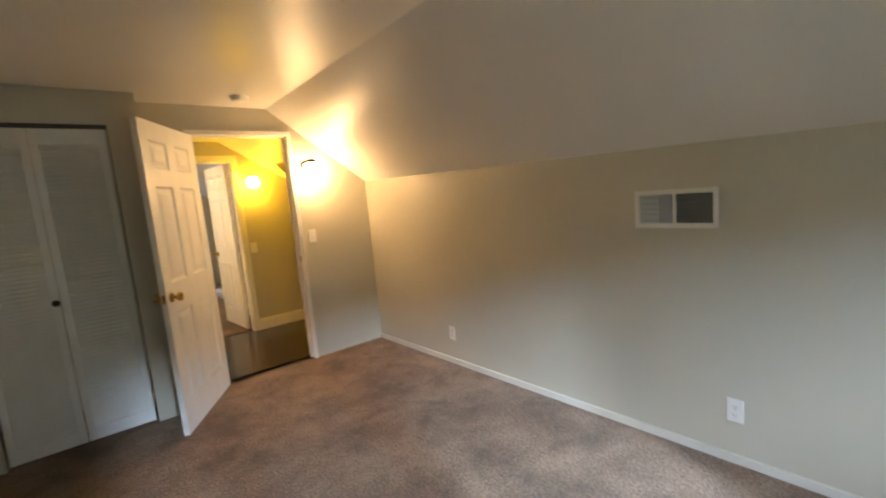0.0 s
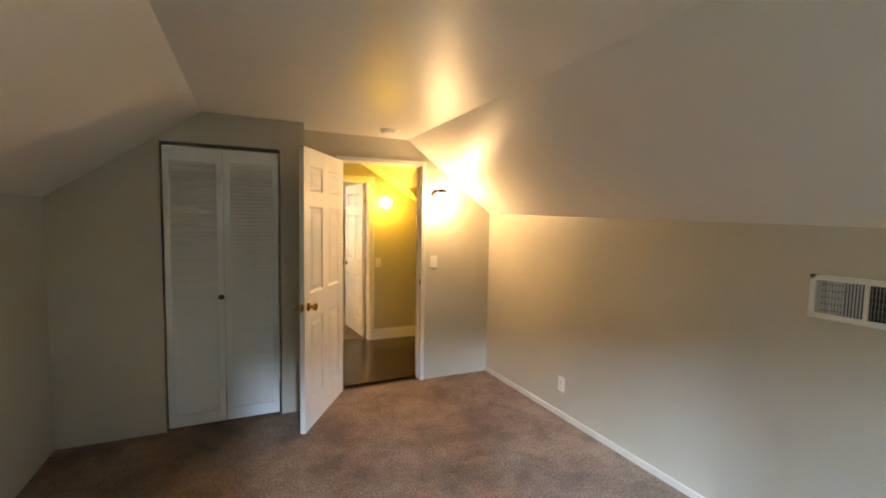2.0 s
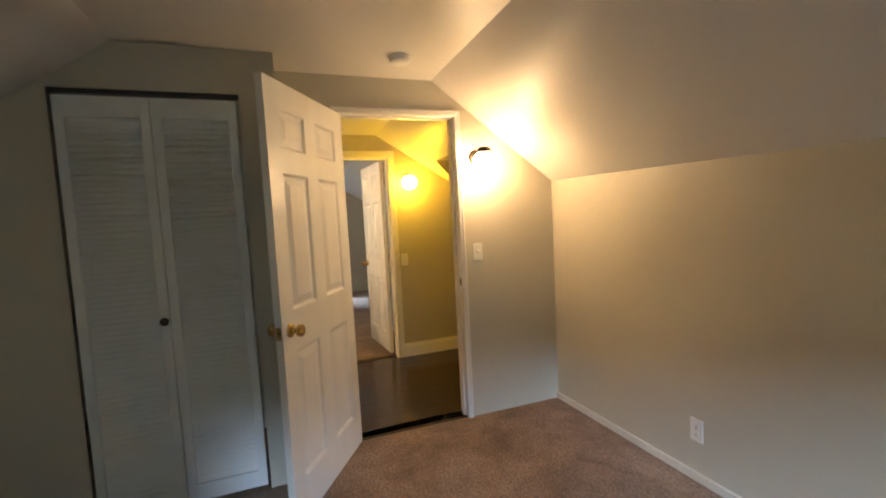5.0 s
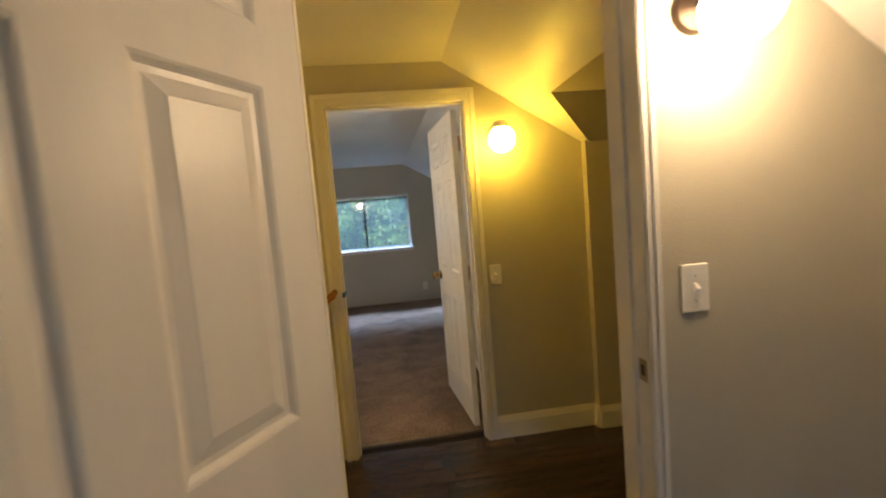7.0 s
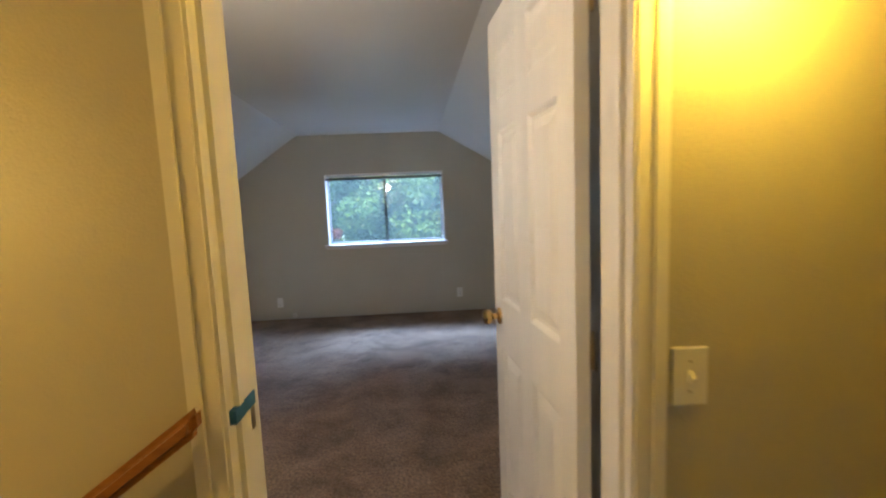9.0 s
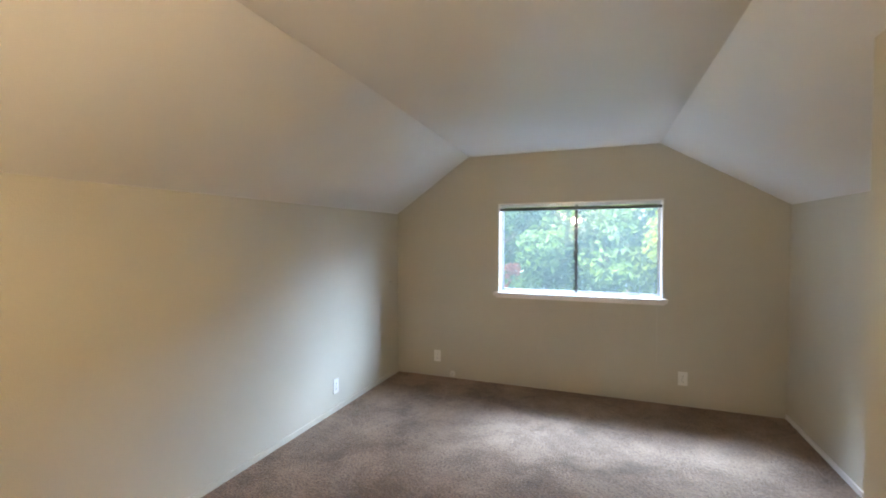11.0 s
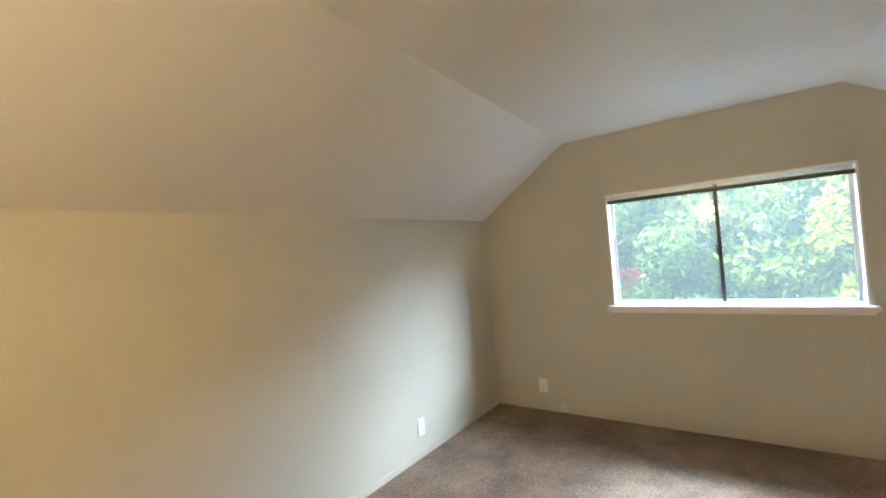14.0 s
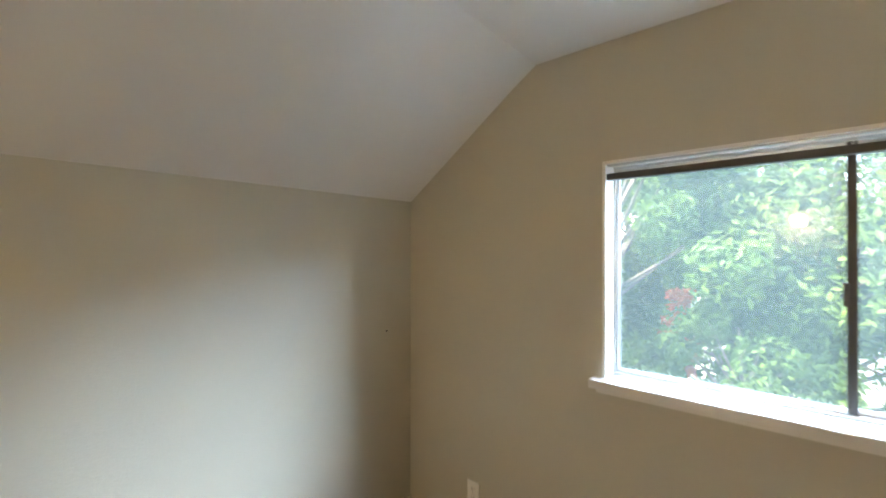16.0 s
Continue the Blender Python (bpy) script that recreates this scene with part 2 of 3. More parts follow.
# ---------------------------------------------------------------- room one
WIN1 = (0.1, 1.5, 0.87, 1.70)
D1A, D1B, D1H = 0.800, 1.545, 2.015
structure("floor_room_one", box(-1.25, 2.6, SOUTH - 0.2, 3.628, -0.2, 0.0), CARPET, "brown cut-pile carpet, worn and trodden in patches", "carpet")


def east(y):
    """The east knee wall of room one leans out a little towards the south."""
    return 2.27 + (3.60 - y) * EAST_SPLAY


structure("wall_room_one_east", prism([(east(SOUTH), SOUTH), (2.6, SOUTH), (2.6, 3.72), (east(3.72), 3.72)], "z", -0.2, 1.585), WALL, "low greige painted knee wall under the sloping ceiling", "wall")
structure("wall_room_one_west", box(-1.23, -1.08, SOUTH, 3.72, -0.2, 1.66), WALL, "low greige painted knee wall under the sloping ceiling", "wall")
structure("wall_room_one_south", add_cross_wall(bmesh.new(), SOUTH - 0.15, SOUTH, -1.23, 2.6, R1, [WIN1]), WALL, "greige gable wall with one window", "wall")
structure("wall_room_one_door", add_cross_wall(bmesh.new(), DOORWALL, HALL_S, 0.473, 2.42, R1, [(D1A - 0.02, D1B + 0.02, 0, D1H + 0.02)], base=-0.004), WALL,
          "greige painted wall with the bedroom door opening", "wall")
CL0, CL1, CLH = -0.46, 0.30, 2.025
structure("wall_closet_front", add_cross_wall(bmesh.new(), CLOSET_Y, CLOSET_Y + 0.1, -1.23, 0.473, R1, [(CL0, CL1, 0, CLH)]), WALL,
          "greige painted wall round the closet opening", "wall")
structure("wall_closet_side", box(0.353, 0.473, CLOSET_Y + 0.1, 4.18, -2.7, 2.26), WALL, "greige painted side wall of the closet", "wall")
structure("wall_closet_back", box(-1.23, 0.353, 4.08, 4.18, -2.7, 2.26), WALL, "greige painted wall beside the stairs", "wall")
structure("floor_closet", box(-1.23, 0.353, 3.628, 4.08, -0.2, -0.002), CARPET, "brown carpet inside the closet", "carpet")
structure("ceiling_room_one", ceiling_slab(R1, SOUTH - 0.2, 3.66), CEIL, "white painted ceiling with two sloping sides", "ceiling")
structure("ceiling_closet", box(-1.23, 0.353, 3.66, 4.2, 2.20, 2.4), CEIL, "white closet ceiling", "ceiling")
structure("baseboard_room_one_east", prism([(east(SOUTH) - 0.014, SOUTH), (east(SOUTH) + 0.001, SOUTH), (east(DOORWALL) + 0.001, DOORWALL), (east(DOORWALL) - 0.014, DOORWALL)], "z", 0.0, 0.042), CREAM,
          "narrow cream painted baseboard above the carpet", "baseboard")

# ---------------------------------------------------------------- hall and stairs
D2A, D2B, D2H = 0.678, 1.432, 1.965
NOOK_E = 3.25
structure("subfloor_hall", box(0.47, NOOK_E + 0.12, 3.628, 5.186, -0.2, -0.012), JOINT, "dark underlay below the hall planks", "floor")
structure("wall_hall_north", add_cross_wall(bmesh.new(), HALL_N, ROOM2_S, -2.2, 2.25, HALL_TOP, [(D2A - 0.02, D2B + 0.02, -0.2, D2H + 0.02)], base=-2.7), WALL,
          "greige painted wall with a doorway, warm in the lamp light", "wall")
structure("wall_nook_north", box(2.11, NOOK_E + 0.12, 5.025, 5.079, -0.2, 1.76), WALL, "greige painted wall of the low hall nook", "wall")
structure("wall_hall_south_upper", box(1.56, NOOK_E, 3.665, 3.722, 1.50, 2.25), WALL, "greige painted wall over the bedroom side", "wall")
structure("wall_closet_west", box(-1.30, -1.231, 3.3, 4.18, -0.2, 2.3), WALL, "end wall inside the closet", "wall")
structure("wall_nook_east", box(NOOK_E, NOOK_E + 0.12, 3.60, 5.025, -0.2, 2.0), WALL, "greige painted end wall of the low hall nook", "wall")
structure("wall_nook_south", box(2.42, NOOK_E, 3.60, HALL_S, -0.2, 2.0), WALL, "greige painted wall of the low hall nook", "wall")
structure("wall_stairs_west", box(-2.32, -2.2, 4.08, 5.19, -2.7, 2.2), WALL, "greige painted wall at the foot of the stairs", "wall")
structure("wall_stairs_south", box(-2.2, -1.23, 4.08, 4.18, -2.7, 2.2), WALL, "greige painted wall beside the stairs", "wall")
bm = prism([(-2.32, 2.1), (-1.15, 2.1), (-0.35, 2.185), (1.33, 2.18), (1.33, 2.33), (-2.32, 2.33)], "y", 3.66, 5.12)
structure("ceiling_hall", bm, CEIL, "white painted hall ceiling, yellow in the lamp light", "ceiling")
# the slope that runs down to the nook, with its slanting cut
bm = bmesh.new()
low = [(1.33, 3.66, 2.18), (1.33, 5.12, 2.18), (2.16, 5.12, 1.665), (2.135, 5.022, 1.683), (1.80, 4.72, 1.890), (1.80, 3.66, 1.890)]
a, b = [bm.verts.new(p) for p in low], [bm.verts.new((p[0] + 0.03, p[1], p[2] + 0.16)) for p in low]
bm.faces.new(a), bm.faces.new(b[::-1])
for i in range(6):
    bm.faces.new((a[i], a[(i + 1) % 6], b[(i + 1) % 6], b[i]))
structure("ceiling_hall_slope", bm, CEIL, "white painted sloping ceiling with a slanting cut", "ceiling")
bm = bmesh.new()
low = [(1.801, 3.66, 1.890), (1.801, 4.72, 1.890), (2.136, 5.030, 1.683), (NOOK_E + 0.1, 5.030, 1.683), (NOOK_E + 0.1, 4.72, 1.890), (NOOK_E + 0.1, 3.66, 1.890)]
a, b = [bm.verts.new(p) for p in low], [bm.verts.new((p[0], p[1] + 0.04, p[2] + 0.25)) for p in low]
for q in (a, b):
    bm.faces.new((q[0], q[1], q[4], q[5])), bm.faces.new((q[1], q[2], q[3], q[4]))
for i in range(6):
    bm.faces.new((a[i], a[(i + 1) % 6], b[(i + 1) % 6], b[i]))
structure("ceiling_nook", bm, WALL, "greige painted low ceiling of the nook with a slanted side", "ceiling")
structure("floor_lower", box(-2.32, 0.6, 4.0, 5.2, -2.85, -2.7), PLANK, "dark wood floor at the foot of the stairs", "floor")


def moulded_base(length):
    """A tall baseboard with a stepped top, along x from 0, its back on y = 0, facing -y."""
    return prism([(0.0, 0.0), (-0.014, 0.0), (-0.014, 0.098), (-0.011, 0.104), (-0.009, 0.116), (-0.006, 0.122), (-0.005, 0.132), (0.0, 0.132)], "x", 0, length)


def place(ob, m):
    ob.matrix_world = m
    return ob


for nm, ln, m in (("baseboard_hall_north", 0.614, pose(1.498, HALL_N, 0)), ("baseboard_nook_north", 1.14, pose(2.11, 5.025, 0)),
                  ("baseboard_nook_corner", 0.053, pose(2.11, 5.079, 0, 0, 0, -90)), ("baseboard_hall_south", 1.6, pose(3.2, HALL_S, 0, 0, 0, 180)),
                  ("baseboard_closet_side", 0.44, pose(0.473, 3.73, 0, 0, 0, 90))):
    place(structure(nm, moulded_base(ln), TRIM, "tall white moulded baseboard", "baseboard"), m)

# stairs going down to the west
stairs = thing("staircase", pose(0.5, 4.63, 0), "carpeted straight stairs going down between painted walls", "stairs")
for i in range(13):
    z1 = -0.185 * (i + 1)
    part("tread", box(-0.255 * (i + 1) + 0.02, -0.255 * i + 0.0, -0.448, 0.448, z1 - 0.04, z1, 0.006), CARPET, stairs)
    part("riser", box(-0.255 * i - 0.02, -0.255 * i, -0.448, 0.448, z1, z1 + 0.145), CARPET, stairs)
rail = thing("handrail", pose(0.66, HALL_N, 1.005), "varnished oak handrail on brass wall brackets", "handrail")
SL = 0.725
bm = bmesh.new()
add_prism(bm, [(0.0, 0.0), (0.0, -0.047), (-2.4, -2.4 * SL - 0.047), (-2.4, -2.4 * SL)], "y", -0.088, -0.048)
bmesh.ops.bevel(bm, geom=list(bm.edges), offset=0.012, segments=3, affect="EDGES")
part("rail", bm, OAK, rail, smooth=True)
for bx in (-0.50, -1.4, -2.2):
    bz = bx * SL - 0.05
    bk = part("bracket", lathe([(0.020, 0.0), (0.020, 0.005), (0.009, 0.010)], pose(bx, 0, bz - 0.05, 90), 16), PEWTER, rail, "small brass bracket", True)
    bm = add_tube(bmesh.new(), (bx, -0.008, bz - 0.05), (bx, -0.06, bz - 0.045), 0.007, 0.007)
    add_tube(bm, (bx, -0.06, bz - 0.05), (bx, -0.066, bz + 0.005), 0.007, 0.007)
    part("arm", bm, PEWTER, bk, "", True)

# ---------------------------------------------------------------- room two
WIN2 = (-0.09, 1.305, 0.872, 1.705)
BUMP_X, BUMP_Y = 1.615, 7.16
structure("floor_room_two", box(-1.3, 2.31, 5.186, NORTH + 0.1, -0.2, 0.0), CARPET, "brown cut-pile carpet with trodden patches", "carpet")
structure("wall_room_two_west", box(-1.3, -1.149, ROOM2_S, NORTH, -0.2, 1.665), WALL, "low greige painted knee wall under the sloping ceiling", "wall")
structure("wall_room_two_east", box(2.163, 2.31, ROOM2_S, NORTH, -0.2, 1.665), WALL, "low greige painted knee wall under the sloping ceiling", "wall")
structure("wall_room_two_north", add_cross_wall(bmesh.new(), NORTH, NORTH + 0.15, -1.3, 2.31, R2, [WIN2]), WALL, "greige gable wall with a wide sliding window", "wall")
structure("wall_room_two_bump", add_cross_wall(bmesh.new(), ROOM2_S + 0.001, BUMP_Y, BUMP_X, 2.163, R2), WALL, "greige painted closet wall standing out beside the door", "wall")
structure("wall_room_two_south", add_cross_wall(bmesh.new(), ROOM2_S - 0.004, ROOM2_S + 0.012, -1.3, 2.2, R2, [(D2A - 0.02, D2B + 0.02, 0, D2H + 0.02)]), WALL,
          "greige painted wall round the doorway", "wall")
bm, rings = bmesh.new(), []
for y, xl, xr in ((5.13, -0.20, 1.365), (7.4, -0.258, 1.315), (8.6, -0.322, 1.288), (NORTH + 0.15, -0.385, 1.268)):  # the flat strip narrows a little askew
    line = [(-1.30, 1.53), (-1.149, 1.63), (xl, 2.16), (xr, 2.16), (2.163, 1.63), (2.40, 1.49)]
    rings.append([bm.verts.new((x, y, z)) for x, z in line + [(x, z + 0.14) for x, z in reversed(line)]])
for p, q in zip(rings, rings[1:]):
    for i in range(12):
        bm.faces.new((p[i], p[(i + 1) % 12], q[(i + 1) % 12], q[i]))
bm.faces.new(rings[0]), bm.faces.new(rings[-1][::-1])
structure("ceiling_room_two", bm, CEIL, "white painted ceiling with two sloping sides", "ceiling")
for nm, bm in (("baseboard_room_two_west", box(-1.149, -1.137, ROOM2_S + 0.012, NORTH, 0, 0.04, 0.003)),
               ("baseboard_room_two_bump", box(BUMP_X - 0.012, BUMP_X, 5.9, BUMP_Y + 0.012, 0, 0.055, 0.003)),
               ("baseboard_room_two_east", box(2.151, 2.163, BUMP_Y, NORTH, 0, 0.035, 0.003))):
    structure(nm, bm, WALL if "west" in nm else TRIM, "narrow painted baseboard above the carpet", "baseboard")
for nm, y, xa, xb in (("trim_threshold_one", 3.622, D1A, D1B), ("trim_threshold_two", 5.180, D2A, D2B)):
    structure(nm, prism([(y - 0.016, 0.0), (y + 0.016, 0.0), (y + 0.010, 0.005), (y - 0.010, 0.005)], "x", xa, xb), BRONZE, "thin dark metal strip at the carpet's edge", "threshold")


# ---------------------------------------------------------------- windows
def window(name, w, y, out, label, blind):
    """A two-light aluminium slider in the opening w of the wall face y; out is the way outside (+1 or -1)."""
    xa, xb, za, zb = w
    top = tagged(new(name), label, "window", kind="structure")
    top.location = (0, y, 0)
    ys = lambda a, b: (min(a * out, b * out), max(a * out, b * out))
    part("reveal", add_box(add_box(box(xa, xa + 0.012, *ys(0.001, 0.10), za, zb), xb - 0.012, xb, *ys(0.001, 0.10), za, zb), xa, xb, *ys(0.001, 0.10), zb - 0.012, zb), TRIM, top, "white painted reveal")
    sill = part("window_sill", box(xa - 0.037, xb + 0.032, *ys(-0.045, 0.09), za - 0.03, za + 0.004, 0.004), TRIM, top, "white painted projecting sill")
    part("apron", box(xa - 0.02, xb + 0.015, *ys(-0.014, -0.001), za - 0.05, za - 0.0305, 0.003), TRIM, sill)
    f = bmesh.new()
    for a in ((xa + 0.012, xa + 0.022, za, zb), (xb - 0.022, xb - 0.012, za, zb), (xa + 0.012, xb - 0.012, za + 0.004, za + 0.016), (xa + 0.012, xb - 0.012, zb - 0.022, zb - 0.012)):
        add_box(f, a[0], a[1], *ys(0.085, 0.125), a[2], a[3], 0.003)
    part("window_frame", f, ALU, top, "bare aluminium frame")
    mid = (xa + xb) / 2
    for k, (a, b) in enumerate(((xa + 0.022, mid + 0.012), (mid - 0.012, xb - 0.022))):
        d = 0.092 + 0.014 * k
        s = bmesh.new()
        for e in (((b - 0.012, b) if k else (a, a + 0.012)) + (za + 0.016, zb - 0.022), (a, b, za + 0.016, za + 0.030), (a, b, zb - 0.034, zb - 0.022)):
            add_box(s, e[0], e[1], *ys(d, d + 0.012), e[2], e[3], 0.002)
        sash = part("sash", s, ALU, top, "bare aluminium sash")
        e = (a, a + 0.024) if k else (b - 0.024, b)
        part("meeting_stile", box(*e, *ys(d - 0.002, d + 0.0135), za + 0.016, zb - 0.022, 0.002), DARKRAIL, sash, "dark meeting stile")
        g = part("pane", box(a + 0.008, b - 0.008, *ys(d + 0.004, d + 0.008), za + 0.026, zb - 0.03), GLASS, sash, "clear glass with a pale added haze")
        g.visible_shadow = False
    part("latch", box(mid - 0.02, mid - 0.008, *ys(0.07, 0.09), za + 0.33, za + 0.40, 0.003), DARKRAIL, top)
    if blind:
        t = thing("window_blind", pose(0, y, 0), "dark slim blind rail pulled up at the window head", "blind")
        part("headrail", box(xa + 0.014, xb - 0.014, *ys(0.012, 0.032), zb - 0.018, zb - 0.0125, 0.001), ALU, t, "thin metal headrail")
        part("bottom_rail", box(xa + 0.012, xb - 0.012, *ys(0.010, 0.040), zb - 0.072, zb - 0.046, 0.004), DARKRAIL, t)
        for x in (xa + 0.05, (xa + xb) / 2, xb - 0.05):
            part("cord", add_tube(bmesh.new(), (x, 0.024 * out, zb - 0.018), (x, 0.024 * out, zb - 0.047), 0.0015, 0.0015, 6), ALU, t)
        part("pull_cord", add_tube(add_tube(bmesh.new(), (xb - 0.047, -0.047 * out, za - 0.525), (xb - 0.047, -0.049 * out, za + 0.006), 0.0011, 0.0011, 6), (xb - 0.047, -0.049 * out, za + 0.006), (xb - 0.047, 0.02 * out, zb - 0.03), 0.0011, 0.0011, 6), CREAM, t, "thin hanging pull cord")
    return top


window("window_1", WIN1, SOUTH, -1, "aluminium sliding window in the gable wall", False)
window("window_2", WIN2, NORTH, 1, "wide aluminium sliding window with white sill, trees outside", True)


# ---------------------------------------------------------------- doors
def casing_bm(xa, xb, h, wide, thick=0.014):
    """Stepped casing round three sides of an opening, on y = 0, facing -y."""
    bm = bmesh.new()
    for lo, hi, t in ((0.0, wide, thick * 0.7), (wide * 0.12, wide * 0.42, thick), (wide * 0.62, wide, thick * 1.25)):
        add_prism(bm, [(xa - hi, 0), (xa - lo, 0), (xa - lo, h + lo), (xa - hi, h + hi)], "y", -t, 0)
        add_prism(bm, [(xb + lo, 0), (xb + hi, 0), (xb + hi, h + hi), (xb + lo, h + lo)], "y", -t, 0)
        add_prism(bm, [(xa - hi, h + hi), (xa - lo, h + lo), (xb + lo, h + lo), (xb + hi, h + hi)], "y", -t, 0)
    return bm


def door_frame(name, xa, xb, h, y0, y1, faces, label, stop):
    top = tagged(new(name), label, "door frame", kind="structure")
    j = add_box(add_box(box(xa - 0.019, xa, y0, y1, 0, h + 0.019), xb, xb + 0.019, y0, y1, 0, h + 0.019), xa, xb, y0, y1, h, h + 0.019)
    part("jamb", j, TRIM, top)
    s = add_box(add_box(box(xa, xa + 0.011, *stop, 0, h), xb - 0.011, xb, *stop, 0, h), xa + 0.011, xb - 0.011, *stop, h - 0.011, h)
    part("stop", s, TRIM, top)
    for y, turn, wide in faces:
        c = casing_bm(xa, xb, h, wide) if turn > 0 else casing_bm(-xb, -xa, h, wide)
        ob = part("casing", c, TRIM, top, "white moulded casing")
        ob.matrix_basis = pose(0, y, 0) if turn > 0 else pose(0, y, 0, 0, 0, 180)
    return top


frame_one = door_frame("door_frame_1", D1A, D1B, D1H, DOORWALL - 0.002, HALL_S + 0.002, ((DOORWALL - 0.001, 1, 0.034), (HALL_S + 0.001, -1, 0.062)),
                       "white painted bedroom door frame with slim casing", (3.645, 3.68))
frame_two = door_frame("door_frame_2", D2A, D2B, D2H, HALL_N - 0.002, ROOM2_S + 0.014, ((HALL_N - 0.001, 1, 0.064), (ROOM2_S + 0.013, -1, 0.055)),
                       "white painted door frame with moulded casing", (5.10, 5.145))
strike = part("strike_plate", box(D1B - 0.0025, D1B - 0.0005, 3.604, 3.634, 0.908, 0.962, 0.0005), PEWTER, frame_one, "brass strike plate")
# raised dark piece draws the shade of a hole the plate lacks
part("latch_hole", box(D1B - 0.0030, D1B - 0.0024, 3.612, 3.626, 0.922, 0.948), SLOT_SHADE, strike, "dark patch for the shade in the latch hole")
part("strike_plate", box(D2A + 0.0005, D2A + 0.0025, 5.150, 5.185, 0.875, 0.935, 0.0005), PEWTER, frame_two, "brass strike plate")
tape = thing("masking_tape", pose(D2A, 5.118, 0.945), "torn blue masking tape stuck round the door jamb", "tape")
part("strip", prism([(0.0115, -0.012), (0.0125, -0.010), (0.0125, 0.016), (0.0115, 0.018)], "y", 0.0, 0.05), TAPE, tape)
part("strip", prism([(-0.024, -0.030), (-0.016, -0.042), (-0.010, -0.034), (-0.009, -0.014), (0.003, -0.012), (0.0, 0.012), (-0.020, 0.004)], "y", -0.0395, -0.0385), TAPE, tape)
part("fold", box(-0.001, 0.0125, -0.0395, 0.001, -0.012, 0.014), TAPE, tape)


def panel_rings(bm, xa, xb, za, zb, side, thick):
    """The moulded recess and raised field of one door panel on one face."""
    steps = ((0.0, 0.0), (0.006, 0.003), (0.014, 0.011), (0.024, 0.012), (0.050, 0.004), (0.053, 0.0025))
    rings = []
    for inset, depth in steps:
        y = side * (thick / 2 - depth)
        rings.append([bm.verts.new(p) for p in ((xa + inset, y, za + inset), (xb - inset, y, za + inset), (xb - inset, y, zb - inset), (xa + inset, y, zb - inset))])
    for p, q in zip(rings, rings[1:]):
        for i in range(4):
            bm.faces.new((p[i], p[(i + 1) % 4], q[(i + 1) % 4], q[i]))
    bm.faces.new(rings[-1])
    return bm


def knob_parts(parent, x, z, thick, mat):
    for side in (-1, 1):
        m = pose(x, side * thick / 2, z, 90 if side < 0 else -90)
        r = part("rosette", lathe([(0.032, 0.0), (0.032, 0.003), (0.027, 0.009), (0.014, 0.012)], m, 28), mat, parent, "round brass rosette", True)
        part("knob", lathe([(0.011, 0.010), (0.011, 0.026), (0.015, 0.030), (0.026, 0.040), (0.0285, 0.050), (0.026, 0.059), (0.017, 0.065), (0.004, 0.067)], m, 28), mat, r, "polished brass knob", True)


def panel_door(name, width, high, m, knob_z, label):
    """A six-panel door: hinge edge at x = 0, free edge at x = width, both faces moulded."""
    t, thick = thing(name, m, label, "door"), 0.035
    k = high / 2.0
    st, mu = 0.098 * width / 0.75, 0.105 * width / 0.75
    xs = [(st, (width - mu) / 2), ((width + mu) / 2, width - st)]
    zs = [(0.205 * k, 0.800 * k), (0.985 * k, 1.600 * k), (1.705 * k, 1.885 * k)]
    bm = bmesh.new()
    for x0, x1 in ((0, st), (width - st, width)):
        add_box(bm, x0, x1, -thick / 2, thick / 2, 0.012, high)
    for z0, z1 in ((0.012, zs[0][0]), (zs[0][1], zs[1][0]), (zs[1][1], zs[2][0]), (zs[2][1], high)):
        add_box(bm, st, width - st, -thick / 2, thick / 2, z0, z1)
    for z0, z1 in zs:
        add_box(bm, xs[0][1], xs[1][0], -thick / 2, thick / 2, z0, z1)
    part("slab", bm, DOOR, t)
    for x0, x1 in xs:
        for z0, z1 in zs:
            bm = panel_rings(bmesh.new(), x0, x1, z0, z1, 1, thick)
            panel_rings(bm, x0, x1, z0, z1, -1, thick)
            part("panel", bm, DOOR, t)
    knob_parts(t, width - 0.062, knob_z, thick, BRASS)
    part("latch_plate", box(width + 0.0002, width + 0.0018, -0.012, 0.012, knob_z - 0.028, knob_z + 0.028), BRASS, t, "brass latch plate")
    part("latch_bolt", box(width, width + 0.010, -0.006, 0.006, knob_z - 0.008, knob_z + 0.008, 0.002), BRASS, t)
    for z in (0.20, high / 2, high - 0.20):
        part("hinge", add_tube(bmesh.new(), (-0.004, -thick / 2 - 0.004, z - 0.045), (-0.004, -thick / 2 - 0.004, z + 0.045), 0.006, 0.006, 10), PEWTER, t, "steel hinge", True)
    return t


a1 = math.degrees(math.atan2(2.922 - 3.592, 0.409 - (D1A + 0.004)))
panel_door("bedroom_door", 0.778, 2.005, pose(D1A + 0.004, 3.592, 0.0, 0, 0, a1), 0.905, "white six-panel door standing open into the carpeted bedroom")
a2 = math.degrees(math.atan2(5.925 - 5.238, 1.335 - 1.402))
panel_door("bedroom_door", 0.700, 1.955, pose(1.402, 5.238, 0.0, 0, 0, a2), 0.895, "white six-panel door standing open beside the doorway, brass knob")


